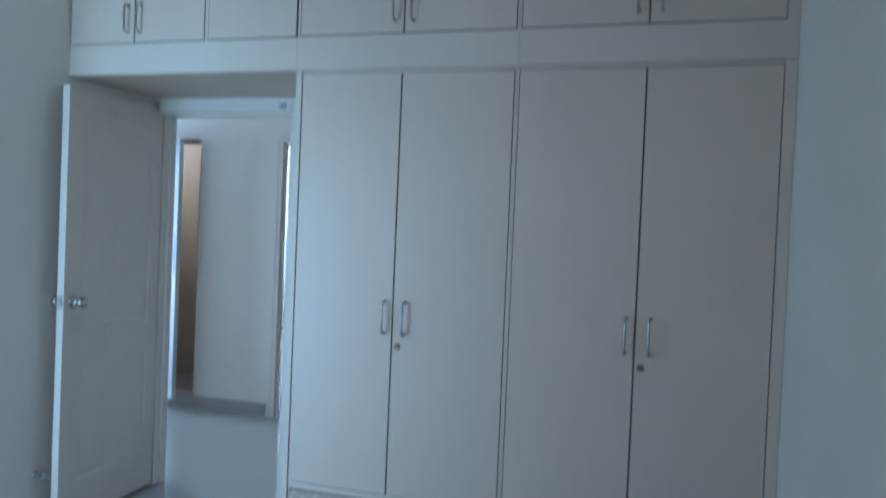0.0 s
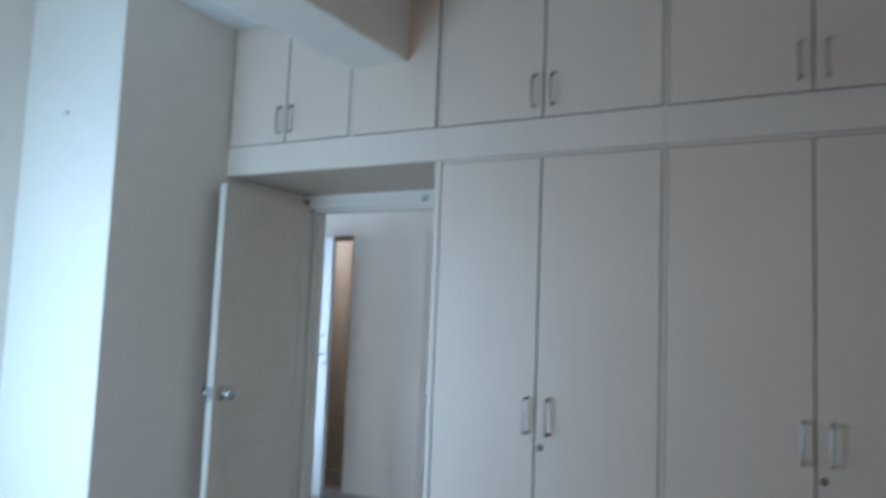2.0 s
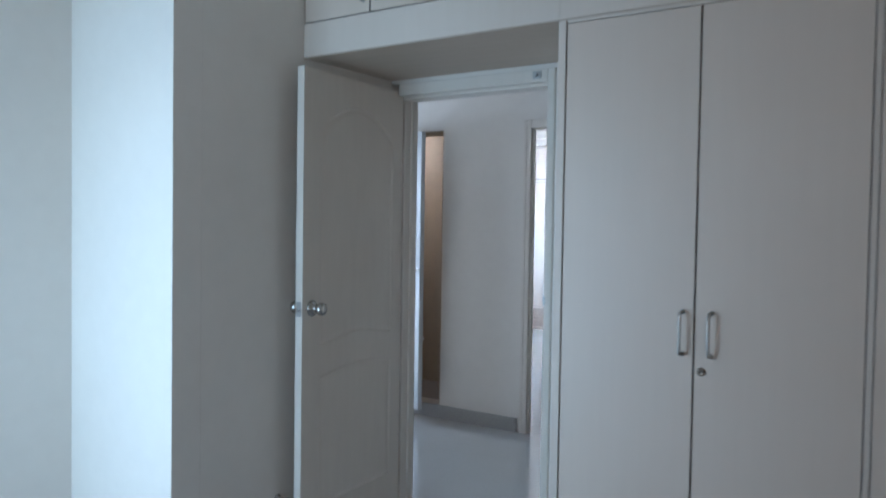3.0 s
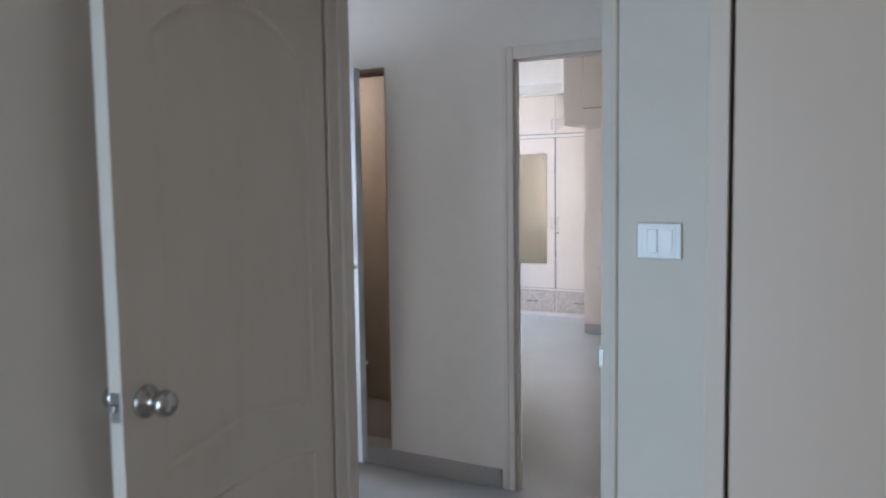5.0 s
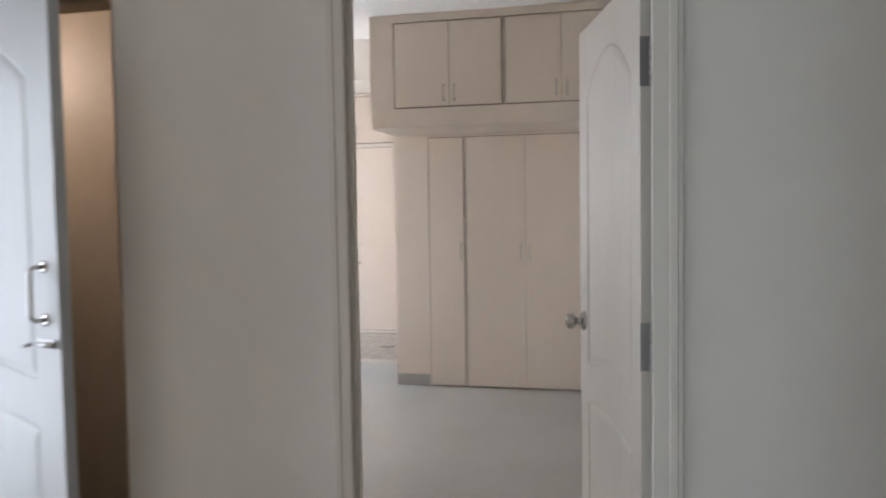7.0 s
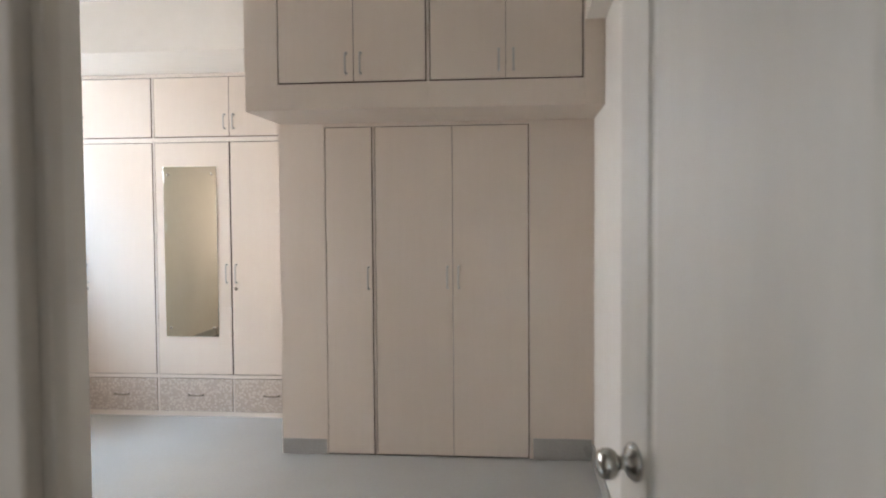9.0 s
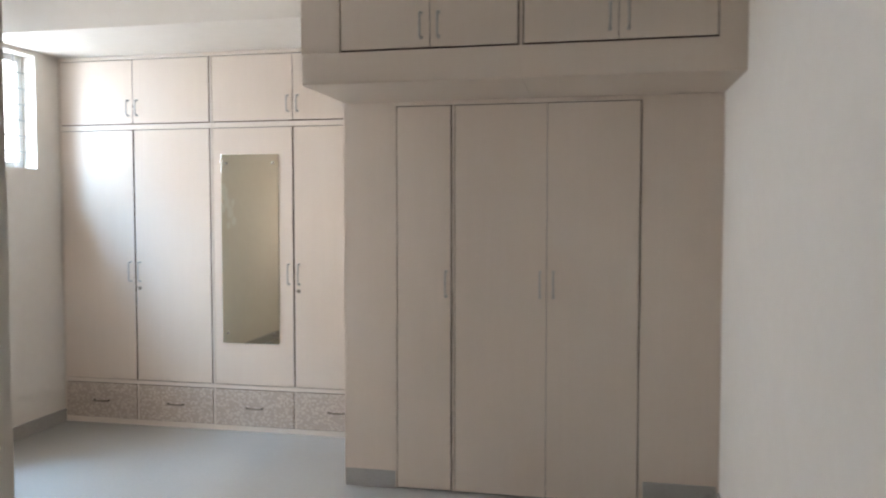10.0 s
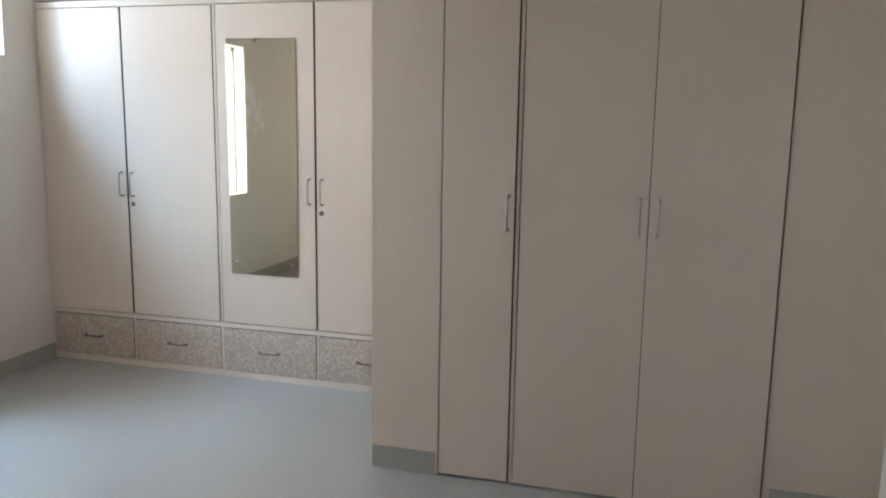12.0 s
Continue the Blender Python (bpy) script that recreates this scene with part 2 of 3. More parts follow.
def face_frame(parent, y, stiles, rails, depth=0.02, material=None):
    """Stiles as (x0, x1, z0, z1) and rails as (x0, x1, z0, z1) of a cabinet's front."""
    for x0, x1, z0, z1 in stiles:
        part("stile", box(x0, x1, y, y + depth, z0, z1, bevel=0.001), material or FRAME, parent)
    for x0, x1, z0, z1 in rails:
        part("rail", box(x0, x1, y + 0.0005, y + depth, z0, z1, bevel=0.001), material or FRAME, parent)


def outline_offset(loop, d):
    """The closed outline (2D points, counter-clockwise) drawn inwards by d."""
    out = []
    n = len(loop)
    for i in range(n):
        a, b, c = Vector(loop[i - 1]), Vector(loop[i]), Vector(loop[(i + 1) % n])
        e, f = (b - a).normalized(), (c - b).normalized()
        ne, nf = Vector((-e.y, e.x)), Vector((-f.y, f.x))
        m = (ne + nf).normalized()
        out.append(b + m * d / max(m.dot(ne), 0.4))
    return out


def panel_outline(x0, x1, z0, z1, rise_top=0.0, rise_bottom=0.0):
    """A door panel's outline: upright sides, with a bowed head and foot where a rise is given."""
    pts = []
    n = 14 if rise_bottom else 1
    for i in range(n + 1):
        s = i / n
        pts.append((x0 + (x1 - x0) * s, z0 + rise_bottom * math.sin(math.pi * s) ** 2))
    n = 14 if rise_top else 1
    for i in range(n + 1):
        s = i / n
        pts.append((x1 + (x0 - x1) * s, z1 - rise_top + rise_top * math.sin(math.pi * s) ** 0.9))
    return pts


def moulded_leaf(width, height, thick=0.034):
    """A moulded two-panel door leaf: hinge edge at x = 0, faces at y = 0 and y = thick, foot at z = 0."""
    bm = bmesh.new()
    m = 0.115
    panels = [panel_outline(m - 0.03, width - m, 0.885, height - 0.12, 0.12, 0.03), panel_outline(m - 0.03, width - m, 0.20, 0.78, 0.03, 0.0)]
    border = [(0, 0), (width, 0), (width, height), (0, height)]
    corners = {}
    for y, way in ((0.0, 1), (thick, -1)):
        edges = []
        loops = []
        for pts in [border, *panels]:
            vs = [bm.verts.new((p[0], y, p[1])) for p in pts]
            edges += [bm.edges.new((vs[i - 1], vs[i])) for i in range(len(vs))]
            loops.append(vs)
        bmesh.ops.triangle_fill(bm, edges=edges, use_beauty=True, use_dissolve=False)
        corners[way] = loops[0]
        for vs, pts in zip(loops[1:], panels):
            ring = vs
            for inset, depth in ((0.004, 0.004), (0.012, 0.0055), (0.026, 0.0025), (0.034, 0.0015)):
                fresh = [bm.verts.new((p.x, y + way * depth, p.y)) for p in outline_offset(pts, inset)]
                for i in range(len(ring)):
                    bm.faces.new((ring[i - 1], ring[i], fresh[i], fresh[i - 1]))
                ring = fresh
            bm.faces.new(ring)
    a, b = corners[1], corners[-1]
    for i in range(4):
        bm.faces.new((a[i - 1], a[i], b[i], b[i - 1]))
    bmesh.ops.recalc_face_normals(bm, faces=bm.faces)
    return bm


def round_knob(matrix):
    """A cylindrical lockset knob with its rose, out along the matrix's z axis."""
    bm = bmesh.new()
    add_lathe(bm, [(0.0, 0.0), (0.034, 0.0), (0.034, 0.004), (0.028, 0.010), (0.015, 0.014), (0.012, 0.024), (0.013, 0.032), (0.022, 0.036),
                   (0.027, 0.044), (0.027, 0.054), (0.024, 0.062), (0.012, 0.067), (0.0, 0.068)], matrix, 28)
    return bm


# ---- structure: floor, ceilings, walls ----
structure("floor", boxes((-1.98, 2.06, -2.45, 0.74, -0.12, 0.0), (-0.66, 2.06, -3.50, -2.45, -0.12, 0.0), (-3.55, 2.72, 0.74, 2.43, -0.12, 0.0), (-4.90, -0.35, 2.43, 7.95, -0.12, 0.0)), FLOOR, "pale grey polished vitrified floor, faintly reflecting", "floor")
structure("ground", box(-60, 60, -60, 60, -3.2, -3.1), SOIL, "bare earth ground outside the flat", "ground")
structure("ceiling", boxes((-1.98, 2.06, -2.45, 0.74, 2.86, 2.98), (-0.66, 2.06, -3.50, -2.45, 2.86, 2.98), (-3.55, 2.72, 0.7405, 2.42, 2.80, 2.98), (-4.90, -0.35, 2.4205, 7.95, 2.85, 2.98)), CEIL, "plain white painted ceiling of the flat", "ceiling")


def wall(name, bm, label="cream painted plaster wall"):
    return structure(name, bm, WALL, label, "wall")


# first bedroom
wall("wall_a_right", boxes((1.93, 2.06, -3.50, -3.20, 0, 2.86), (1.93, 2.06, -3.20, -2.30, 0, 0.90), (1.93, 2.06, -3.20, -2.30, 2.10, 2.86), (1.93, 2.06, -2.30, 0.6, 0, 2.86)))
wall("wall_a_niche", box(-1.34, -1.19, -0.5195, 0.6, 0, 2.86), "cream painted wall beside the open door")
wall("wall_a_return", box(-1.98, -1.19, -0.645, -0.52, 0, 2.86), "cream wall return brightly lit by the window")
wall("wall_a_left", boxes((-1.98, -1.83, -2.45, -2.20, 0, 2.86), (-1.98, -1.83, -1.25, -0.6455, 0, 2.86), (-1.98, -1.83, -2.20, -1.25, 0, 0.10), (-1.98, -1.83, -2.20, -1.25, 2.10, 2.86)))
# unseen rear wall, its left half stepped forward to bring the added opening nearer
wall("wall_a_rear", boxes((-1.83, -1.74, -2.45, -2.30, 0, 2.86), (-0.64, -0.55, -2.45, -2.30, 0, 2.86), (-1.74, -0.64, -2.45, -2.30, 2.10, 2.86), (-1.74, -0.64, -2.45, -2.30, 0, 0.10),
                         (-0.66, -0.5505, -3.50, -2.4505, 0, 2.86), (-0.55, 1.93, -3.50, -3.35, 0, 2.86)))
wall("wall_a_front", boxes((-1.34, -1.19, 0.6005, 0.74, 0, 2.86), (-1.19, -0.3125, 0.60, 0.74, 2.0885, 2.86), (-0.3125, 2.06, 0.60, 0.74, 0, 2.86)), "cream wall round the bedroom doorway with a light switch")
wall("beam_a", box(-0.46, -0.17, -3.35, 0.0, 2.556, 2.86), "cream plastered ceiling beam across the bedroom")
# lobby and bathroom
wall("wall_lobby_right", box(2.60, 2.72, 0.74, 2.307, 0, 2.80))
# opening added for the lobby fill, low-silled for floor bounce
wall("wall_lobby_left", boxes((-3.55, -3.40, 0.74, 1.20, 0, 2.80), (-3.55, -3.40, 2.10, 2.307, 0, 2.80), (-3.55, -3.40, 1.20, 2.10, 0, 0.30), (-3.55, -3.40, 1.20, 2.10, 2.10, 2.80)))
wall("wall_lobby_rear", box(-3.55, -1.34, 0.60, 0.74, 0, 2.80))
wall("wall_lobby_front", boxes((-3.55, -2.80, 2.307, 2.43, 0, 2.80), (-2.80, -2.050, 2.307, 2.43, 2.103, 2.80), (-2.050, -1.372, 2.307, 2.43, 0, 2.80),
                             (-1.372, -0.436, 2.307, 2.43, 2.13, 2.80), (-0.436, 2.72, 2.307, 2.43, 0, 2.80)), "off-white lobby wall between two doorways")
# left wall has an unseen gap, added to let the fill lamp in
structure("wall_bathroom", boxes((-3.55, -3.45, 2.4305, 2.65, 0, 2.80), (-3.55, -3.45, 3.15, 3.36, 0, 2.80), (-3.55, -3.45, 2.65, 3.15, 0, 1.85), (-3.55, -3.45, 2.65, 3.15, 2.35, 2.80), (-2.105, -2.0905, 2.4455, 3.38, 0, 2.80), (-3.45, -2.105, 3.38, 3.3995, 0, 2.80), (-2.105, -2.0075, 2.4305, 2.445, 0, 2.80)), BATH, "brown tiled bathroom wall in the dark", "wall")
# second bedroom
wall("wall_b_right", box(-0.482, -0.35, 2.4305, 7.90, 0, 2.85))
wall("beam_b_right", box(-0.582, -0.4825, 2.4305, 5.768, 2.468, 2.85), "slim plastered beam along the wall top")
wall("wall_b_passage", box(-2.09, -1.985, 2.4305, 3.52, 0, 2.85), "cream passage wall ending in a square corner")
wall("wall_b_near", boxes((-4.735, -4.48, 2.43, 2.55, 0, 2.85), (-4.48, -3.82, 2.43, 2.55, 0, 0.90), (-4.48, -3.82, 2.43, 2.55, 2.10, 2.85), (-3.82, -3.72, 2.43, 2.55, 0, 2.85)), "cream wall of the recess with an added, unseen window")
wall("wall_b_recess", box(-3.72, -3.60, 2.43, 3.3995, 0, 2.85), "cream side wall of the recess")
wall("wall_b_bathroom", box(-3.72, -2.0905, 3.40, 3.52, 0, 2.85))
wall("wall_b_left", boxes((-4.90, -4.735, 2.43, 4.89, 0, 2.85), (-4.90, -4.735, 4.89, 6.0, 0, 0.80), (-4.90, -4.735, 4.89, 6.0, 2.02, 2.85), (-4.90, -4.735, 6.0, 6.10, 0, 2.85),
                        (-4.90, -4.735, 6.10, 6.98, 0, 1.748), (-4.90, -4.735, 6.10, 6.98, 2.49, 2.85), (-4.90, -4.735, 6.98, 8.0, 0, 2.85)), "cream wall with a high grilled window")
wall("wall_b_back", box(-4.735, -0.482, 7.80, 7.95, 0, 2.85))
wall("beam_b", box(-4.7345, -2.386, 6.47, 7.7995, 2.52, 2.85), "deep plastered bulkhead over the fitted wardrobes")


def skirting(name, *sizes):
    return structure(name, boxes(*sizes, bevel=0.002), GRANITE, "grey granite skirting strip at the wall foot", "skirting")


skirting("baseboard_a", (-1.19, -1.178, -0.645, 0.59, 0, 0.12), (-1.83, -1.178, -0.657, -0.645, 0, 0.12), (1.918, 1.93, -3.35, -0.002, 0, 0.12))
skirting("baseboard_a_switch", (-0.310, -0.015, 0.588, 0.60, 0, 0.10))
skirting("baseboard_lobby", (-2.050, -1.404, 2.293, 2.307, 0, 0.096), (-0.42, 2.6, 2.293, 2.307, 0, 0.096), (-0.285, 2.6, 0.74, 0.753, 0, 0.096), (-3.40, -1.16, 0.74, 0.753, 0, 0.096))
skirting("baseboard_b", (-4.735, -4.722, 2.563, 7.198, 0, 0.088), (-4.735, -3.72, 2.55, 2.563, 0, 0.088), (-3.72, -1.972, 3.52, 3.533, 0, 0.088), (-1.985, -1.972, 2.44, 3.52, 0, 0.088), (-0.495, -0.482, 2.44, 6.355, 0, 0.10))
structure("threshold", box(-2.80, -2.0505, 2.30, 2.435, 0, 0.098, bevel=0.003), GRANITE, "raised grey granite bathroom threshold", "threshold")


# ---- windows ----
def casement(name, x, y0, y1, z0, z1, splits, label, bars=0, uprights=0, turn=None, f=0.045):
    win = thing(name, (x, (y0 + y1) / 2, z0), label, "window", kind="structure")
    for i, (a, b, c, d) in enumerate(((y0, y0 + f, z0, z1), (y1 - f, y1, z0, z1), (y0 + f + 0.0005, y1 - f - 0.0005, z0, z0 + f), (y0 + f + 0.0005, y1 - f - 0.0005, z1 - f, z1))):
        part("window_frame", box(x - 0.03, x + 0.03, a, b, c, d, bevel=0.003), JAMB, win)
    for s in range(1, splits):
        y = y0 + (y1 - y0) * s / splits
        part("mullion", box(x - 0.025, x + 0.025, y - 0.02, y + 0.02, z0 + 0.0455, z1 - 0.0455, bevel=0.003), JAMB, win)
    for k in range(bars):
        z = z0 + 0.06 + (z1 - z0 - 0.12) * (k + 0.5) / bars
        part("grille_bar", add_tube(bmesh.new(), [(x + 0.045, y0 + 0.002, z), (x + 0.045, y1 - 0.002, z)], 0.004, 8), IRON, win)
    for k in range(uprights):
        y = y0 + (y1 - y0) * (k + 0.5) / uprights
        part("grille_upright", add_tube(bmesh.new(), [(x + 0.056, y, z0 + 0.002), (x + 0.056, y, z1 - 0.002)], 0.004, 8), IRON, win)
    if turn:
        win.location, win.rotation_euler = turn[:3], (0, 0, radians(turn[3]))
    return win


casement("window_1", -4.865, 6.10, 6.98, 1.748, 2.49, 2, "high window with a painted iron grille and white frame", 6, 4)
casement("window_2", -4.865, 4.89, 6.00, 0.80, 2.02, 1, "tall window with a slim white frame", f=0.02)
casement("fill_window_3", -1.94, -2.35, -1.25, 0.10, 2.10, 2, "unseen wide opening with white frame and mullion, added to light the return", turn=(-1.19, -2.40, 0.10, 90))
casement("fill_window_7", 2.00, -3.20, -2.30, 0.90, 2.10, 2, "unseen window with white frame and mullion, added for warm fill")
casement("window_6", -1.91, -2.20, -1.25, 0.10, 2.10, 2, "tall glazed balcony door frame in the bedroom wall")
casement("fill_window_5", -1.94, -2.35, -1.69, 0.90, 2.10, 2, "unseen window with white frame, added to light the left wall", turn=(-4.15, 2.49, 0.90, 90))
casement("fill_window_4", -3.51, 1.20, 2.10, 0.30, 2.10, 2, "unseen white framed window, added to light the lobby")


structure("backdrop", box(-6.32, -6.30, 2.6, 12.0, -0.5, 6.5), GLOW, "plain hazy bright sky outside the windows", "sky")


# ---- doors ----
def door_frame(parent, x0, x1, y0, y1, head, jamb=0.055, paint=None, z0=0.0, left_y=None, stop=True, right=None, left=None):
    """Two jambs and a head round an opening that runs along x; x0 and x1 are the inner faces."""
    face = y0
    for side, xa, xb in ((-1, x0 - (left or jamb), x0), (1, x1, x1 + (right or jamb))):
        y0 = left_y if side < 0 and left_y else face
        bm = box(xa, xb, y0, y1, z0, head + jamb, bevel=0.004)
        # the stop that the leaf shuts against, and a moulded lip on the face
        inner = xb if side < 0 else xa
        if stop or side < 0:
            add_box(bm, inner - 0.001, inner + 0.012 * -side, (y0 + y1) / 2, y1 - 0.001, z0, head - 0.0125, 0.002)
        mid, lip = (xa + xb) / 2, min(0.026, (xb - xa) / 2 - 0.002)
        add_box(bm, mid + side * 0.004, mid + side * lip, y0 - 0.003, y0 + 0.004, z0, head + jamb - 0.006, 0.0025)
        part("jamb", bm, paint or JAMB, parent)
    bm = box(x0 + 0.0005, x1 - 0.0005, y0 + 0.001, y1 - 0.001, head, head + jamb, bevel=0.003)
    add_box(bm, x0 + 0.002, x1 - 0.002, y0 + 0.04, y1 - 0.002, head - 0.012, head + 0.001, 0.002)
    part("frame_head", bm, paint or JAMB, parent)


def hang_leaf(parent, hinge, angle, width, height, knob_z, flip=1, knob=True, latch=True, paint=None):
    """Hang a moulded leaf at the hinge point, turned by angle about z from +x."""
    m = Matrix.Translation(hinge) @ Matrix.Rotation(radians(angle), 4, "Z")
    bm = moulded_leaf(width, height)
    if flip < 0:
        bmesh.ops.translate(bm, verts=bm.verts, vec=(0, -0.034, 0))
    lo, hi = (0.0, 0.034) if flip > 0 else (-0.034, 0.0)
    bmesh.ops.transform(bm, matrix=m, verts=bm.verts)
    leaf = part("leaf", bm, paint or DOOR, parent, "white moulded two-panel leaf" if paint else "cream moulded two-panel leaf")
    if knob:
        x = width - 0.062
        part("knob", round_knob(m @ Matrix.Translation((x, hi, knob_z)) @ pose(0, 0, 0, -90, 0, 0)), STEEL, leaf, "round chrome lockset knob")
        part("knob", round_knob(m @ Matrix.Translation((x, lo, knob_z)) @ pose(0, 0, 0, 90, 0, 0)), STEEL, leaf, "round chrome lockset knob")
    if latch:
        bm = box(width - 0.0005, width + 0.0015, lo + 0.005, hi - 0.005, knob_z - 0.03, knob_z + 0.03)
        add_box(bm, width + 0.001, width + 0.011, (lo + hi) / 2 - 0.007, (lo + hi) / 2 + 0.007, knob_z - 0.008, knob_z + 0.008, 0.002)
        bmesh.ops.transform(bm, matrix=m, verts=bm.verts)
        part("latch_plate", bm, DULL, leaf, "steel latch plate with its bolt")
    return leaf, m, lo, hi


def butt_hinge(parent, m, y, z, high=0.105):
    """A butt hinge on the leaf's hinge edge, in the leaf's own axes."""
    bm = bmesh.new()
    for k in range(5):
        add_tube(bm, [(-0.004, y, z - high / 2 + k * high / 5 + 0.0005), (-0.004, y, z - high / 2 + (k + 1) * high / 5 - 0.0005)], 0.0055, 10)
    add_box(bm, -0.0022, -0.0004, y - 0.002, y + 0.030, z - high / 2, z + high / 2)
    add_box(bm, -0.036, -0.004, y - 0.0012, y + 0.0012, z - high / 2, z + high / 2)
    bmesh.ops.transform(bm, matrix=m, verts=bm.verts)
    return part("hinge", bm, DULL, parent, "steel butt hinge")


door_a = thing("door_1", (-1.12, 0.60, 0), "cream moulded bedroom door standing open with chrome knob", "door", kind="structure")
door_frame(door_a, -1.146, -0.351, 0.594, 0.742, 2.033, left_y=0.652, paint=DOOR, left=0.0435, right=0.038)
leaf_a, m_a, lo_a, hi_a = hang_leaf(door_a, (-1.184, 0.637, 0.020), -85.05, 0.744, 2.030, 1.045)
for z in (0.25, 1.05, 1.80):
    butt_hinge(leaf_a, m_a, lo_a, z)
part("strike_plate", boxes((-0.3535, -0.3505, 0.5945, 0.632, 1.075, 1.125), (-0.3535, -0.343, 0.5915, 0.5943, 1.083, 1.118)), DULL, door_a, "steel strike plate on the jamb")
bm = add_tube(bmesh.new(), [(-0.40, 0.592, 2.062), (-0.40, 0.570, 2.062)], 0.008, 12)
add_box(bm, -0.42, -0.38, 0.588, 0.594, 2.046, 2.078, 0.002)
part("bolt_catch", bm, DULL, door_a, "small steel bolt catch on the frame head")

door_b = thing("door_2", (-0.512, 2.38, 0), "cream moulded bedroom door open inwards on steel hinges", "door", kind="structure")
door_frame(door_b, -1.329, -0.515, 2.296, 2.347, 2.078, stop=False, right=0.0785, paint=DOOR)
leaf_b, m_b, lo_b, hi_b = hang_leaf(door_b, (-0.508, 2.396, 0.012), 104.9, 0.757, 2.047, 1.025)
for z in (0.25, 1.055, 1.812):
    butt_hinge(leaf_b, m_b, hi_b - 0.028, z, 0.13)

bm = add_lathe(bmesh.new(), [(0.016, 0), (0.016, 0.004), (0.008, 0.008), (0.008, 0.035), (0.013, 0.036), (0.013, 0.05)], m_b @ Matrix.Translation((0.73, hi_b, 0.15)) @ pose(0, 0, 0, -90, 0, 0), 16)
part("door_holder", bm, STEEL, leaf_b, "small steel door holder")
door_c = thing("door_3", (-2.79, 2.31, 0.1), "white moulded bathroom door slightly ajar with pull handle", "door", kind="structure")
door_frame(door_c, -2.765, -2.063, 2.312, 2.428, 2.090, jamb=0.0125, paint=TEAK, z0=0.0985)
leaf_c, m_c, lo_c, hi_c = hang_leaf(door_c, (-2.765, 2.300, 0.105), -20.0, 0.755, 1.962, 0.95, knob=False, latch=False, paint=DIMMED_LEAF)


def leaf_hardware(leaf, m, lo, x):
    """A bent pull handle over a lever latch on the leaf's outer face."""
    bm = bmesh.new()
    z0, z1 = 1.055, 1.20
    pts = [(x, lo, z0), (x, lo - 0.03, z0), (x, lo - 0.042, z0 + 0.012), (x, lo - 0.042, z1 - 0.012), (x, lo - 0.03, z1), (x, lo, z1)]
    add_tube(bm, pts, 0.0065, 12)
    for z in (z0, z1):
        add_lathe(bm, [(0.018, 0), (0.018, 0.003), (0.010, 0.006)], Matrix.Translation((x, lo, z)) @ pose(0, 0, 0, 90, 0, 0), 18)
    bmesh.ops.transform(bm, matrix=m, verts=bm.verts)
    part("pull_handle", bm, STEEL, leaf, "bent steel pull handle")
    bm = box(x - 0.03, x + 0.05, lo - 0.006, lo, 0.978, 1.004, bevel=0.002)
    add_tube(bm, [(x - 0.045, lo - 0.016, 0.988), (x + 0.062, lo - 0.016, 0.991)], 0.007, 12)
    add_tube(bm, [(x - 0.035, lo - 0.016, 0.988), (x - 0.045, lo - 0.032, 0.986), (x - 0.06, lo - 0.036, 0.985)], 0.005, 10)
    bmesh.ops.transform(bm, matrix=m, verts=bm.verts)
    part("slide_bolt", bm, DULL, leaf, "steel sliding bolt")
    bm = bmesh.new()
    add_lathe(bm, [(0.014, 0), (0.014, 0.02), (0.010, 0.03), (0.0, 0.032)], Matrix.Translation((0.725, 0.034, 0.50)) @ pose(0, 0, 0, -90, 0, 0), 16)
    bmesh.ops.transform(bm, matrix=m, verts=bm.verts)
    part("door_bumper", bm, DULL, leaf, "small round door bumper")


leaf_hardware(leaf_c, m_c, lo_c, 0.690)
stop = thing("door_stop", (-1.178, -0.02, 0.28), "steel door stop fixed on the wall behind the door", "door stop")
part("stem", add_lathe(bmesh.new(), [(0.016, 0), (0.016, 0.004), (0.007, 0.008), (0.007, 0.05)], Matrix.Translation((-1.189, -0.13, 0.28)) @ pose(0, 0, 0, 0, 90, 0), 16), STEEL, stop)
part("bumper", add_lathe(bmesh.new(), [(0.014, 0.0495), (0.014, 0.066), (0.010, 0.07)], Matrix.Translation((-1.189, -0.13, 0.28)) @ pose(0, 0, 0, 0, 90, 0), 16), DULL, stop)

# ---- light switch ----
switch = thing("light_switch", (-0.222, 0.60, 1.327), "white plastic switch plate with one rocker on the wall", "light switch")
part("plate", box(-0.269, -0.174, 0.590, 0.5995, 1.327, 1.404, bevel=0.003), PLASTIC, switch)
part("inner_frame", box(-0.257, -0.186, 0.5885, 0.5898, 1.334, 1.397, bevel=0.001), PLASTIC, switch)
part("rocker", box(-0.245, -0.224, 0.584, 0.5883, 1.340, 1.391, bevel=0.0015), PLASTIC, switch)
part("blank_module", box(-0.221, -0.192, 0.5872, 0.5883, 1.340, 1.391, bevel=0.001), PLASTIC, switch)


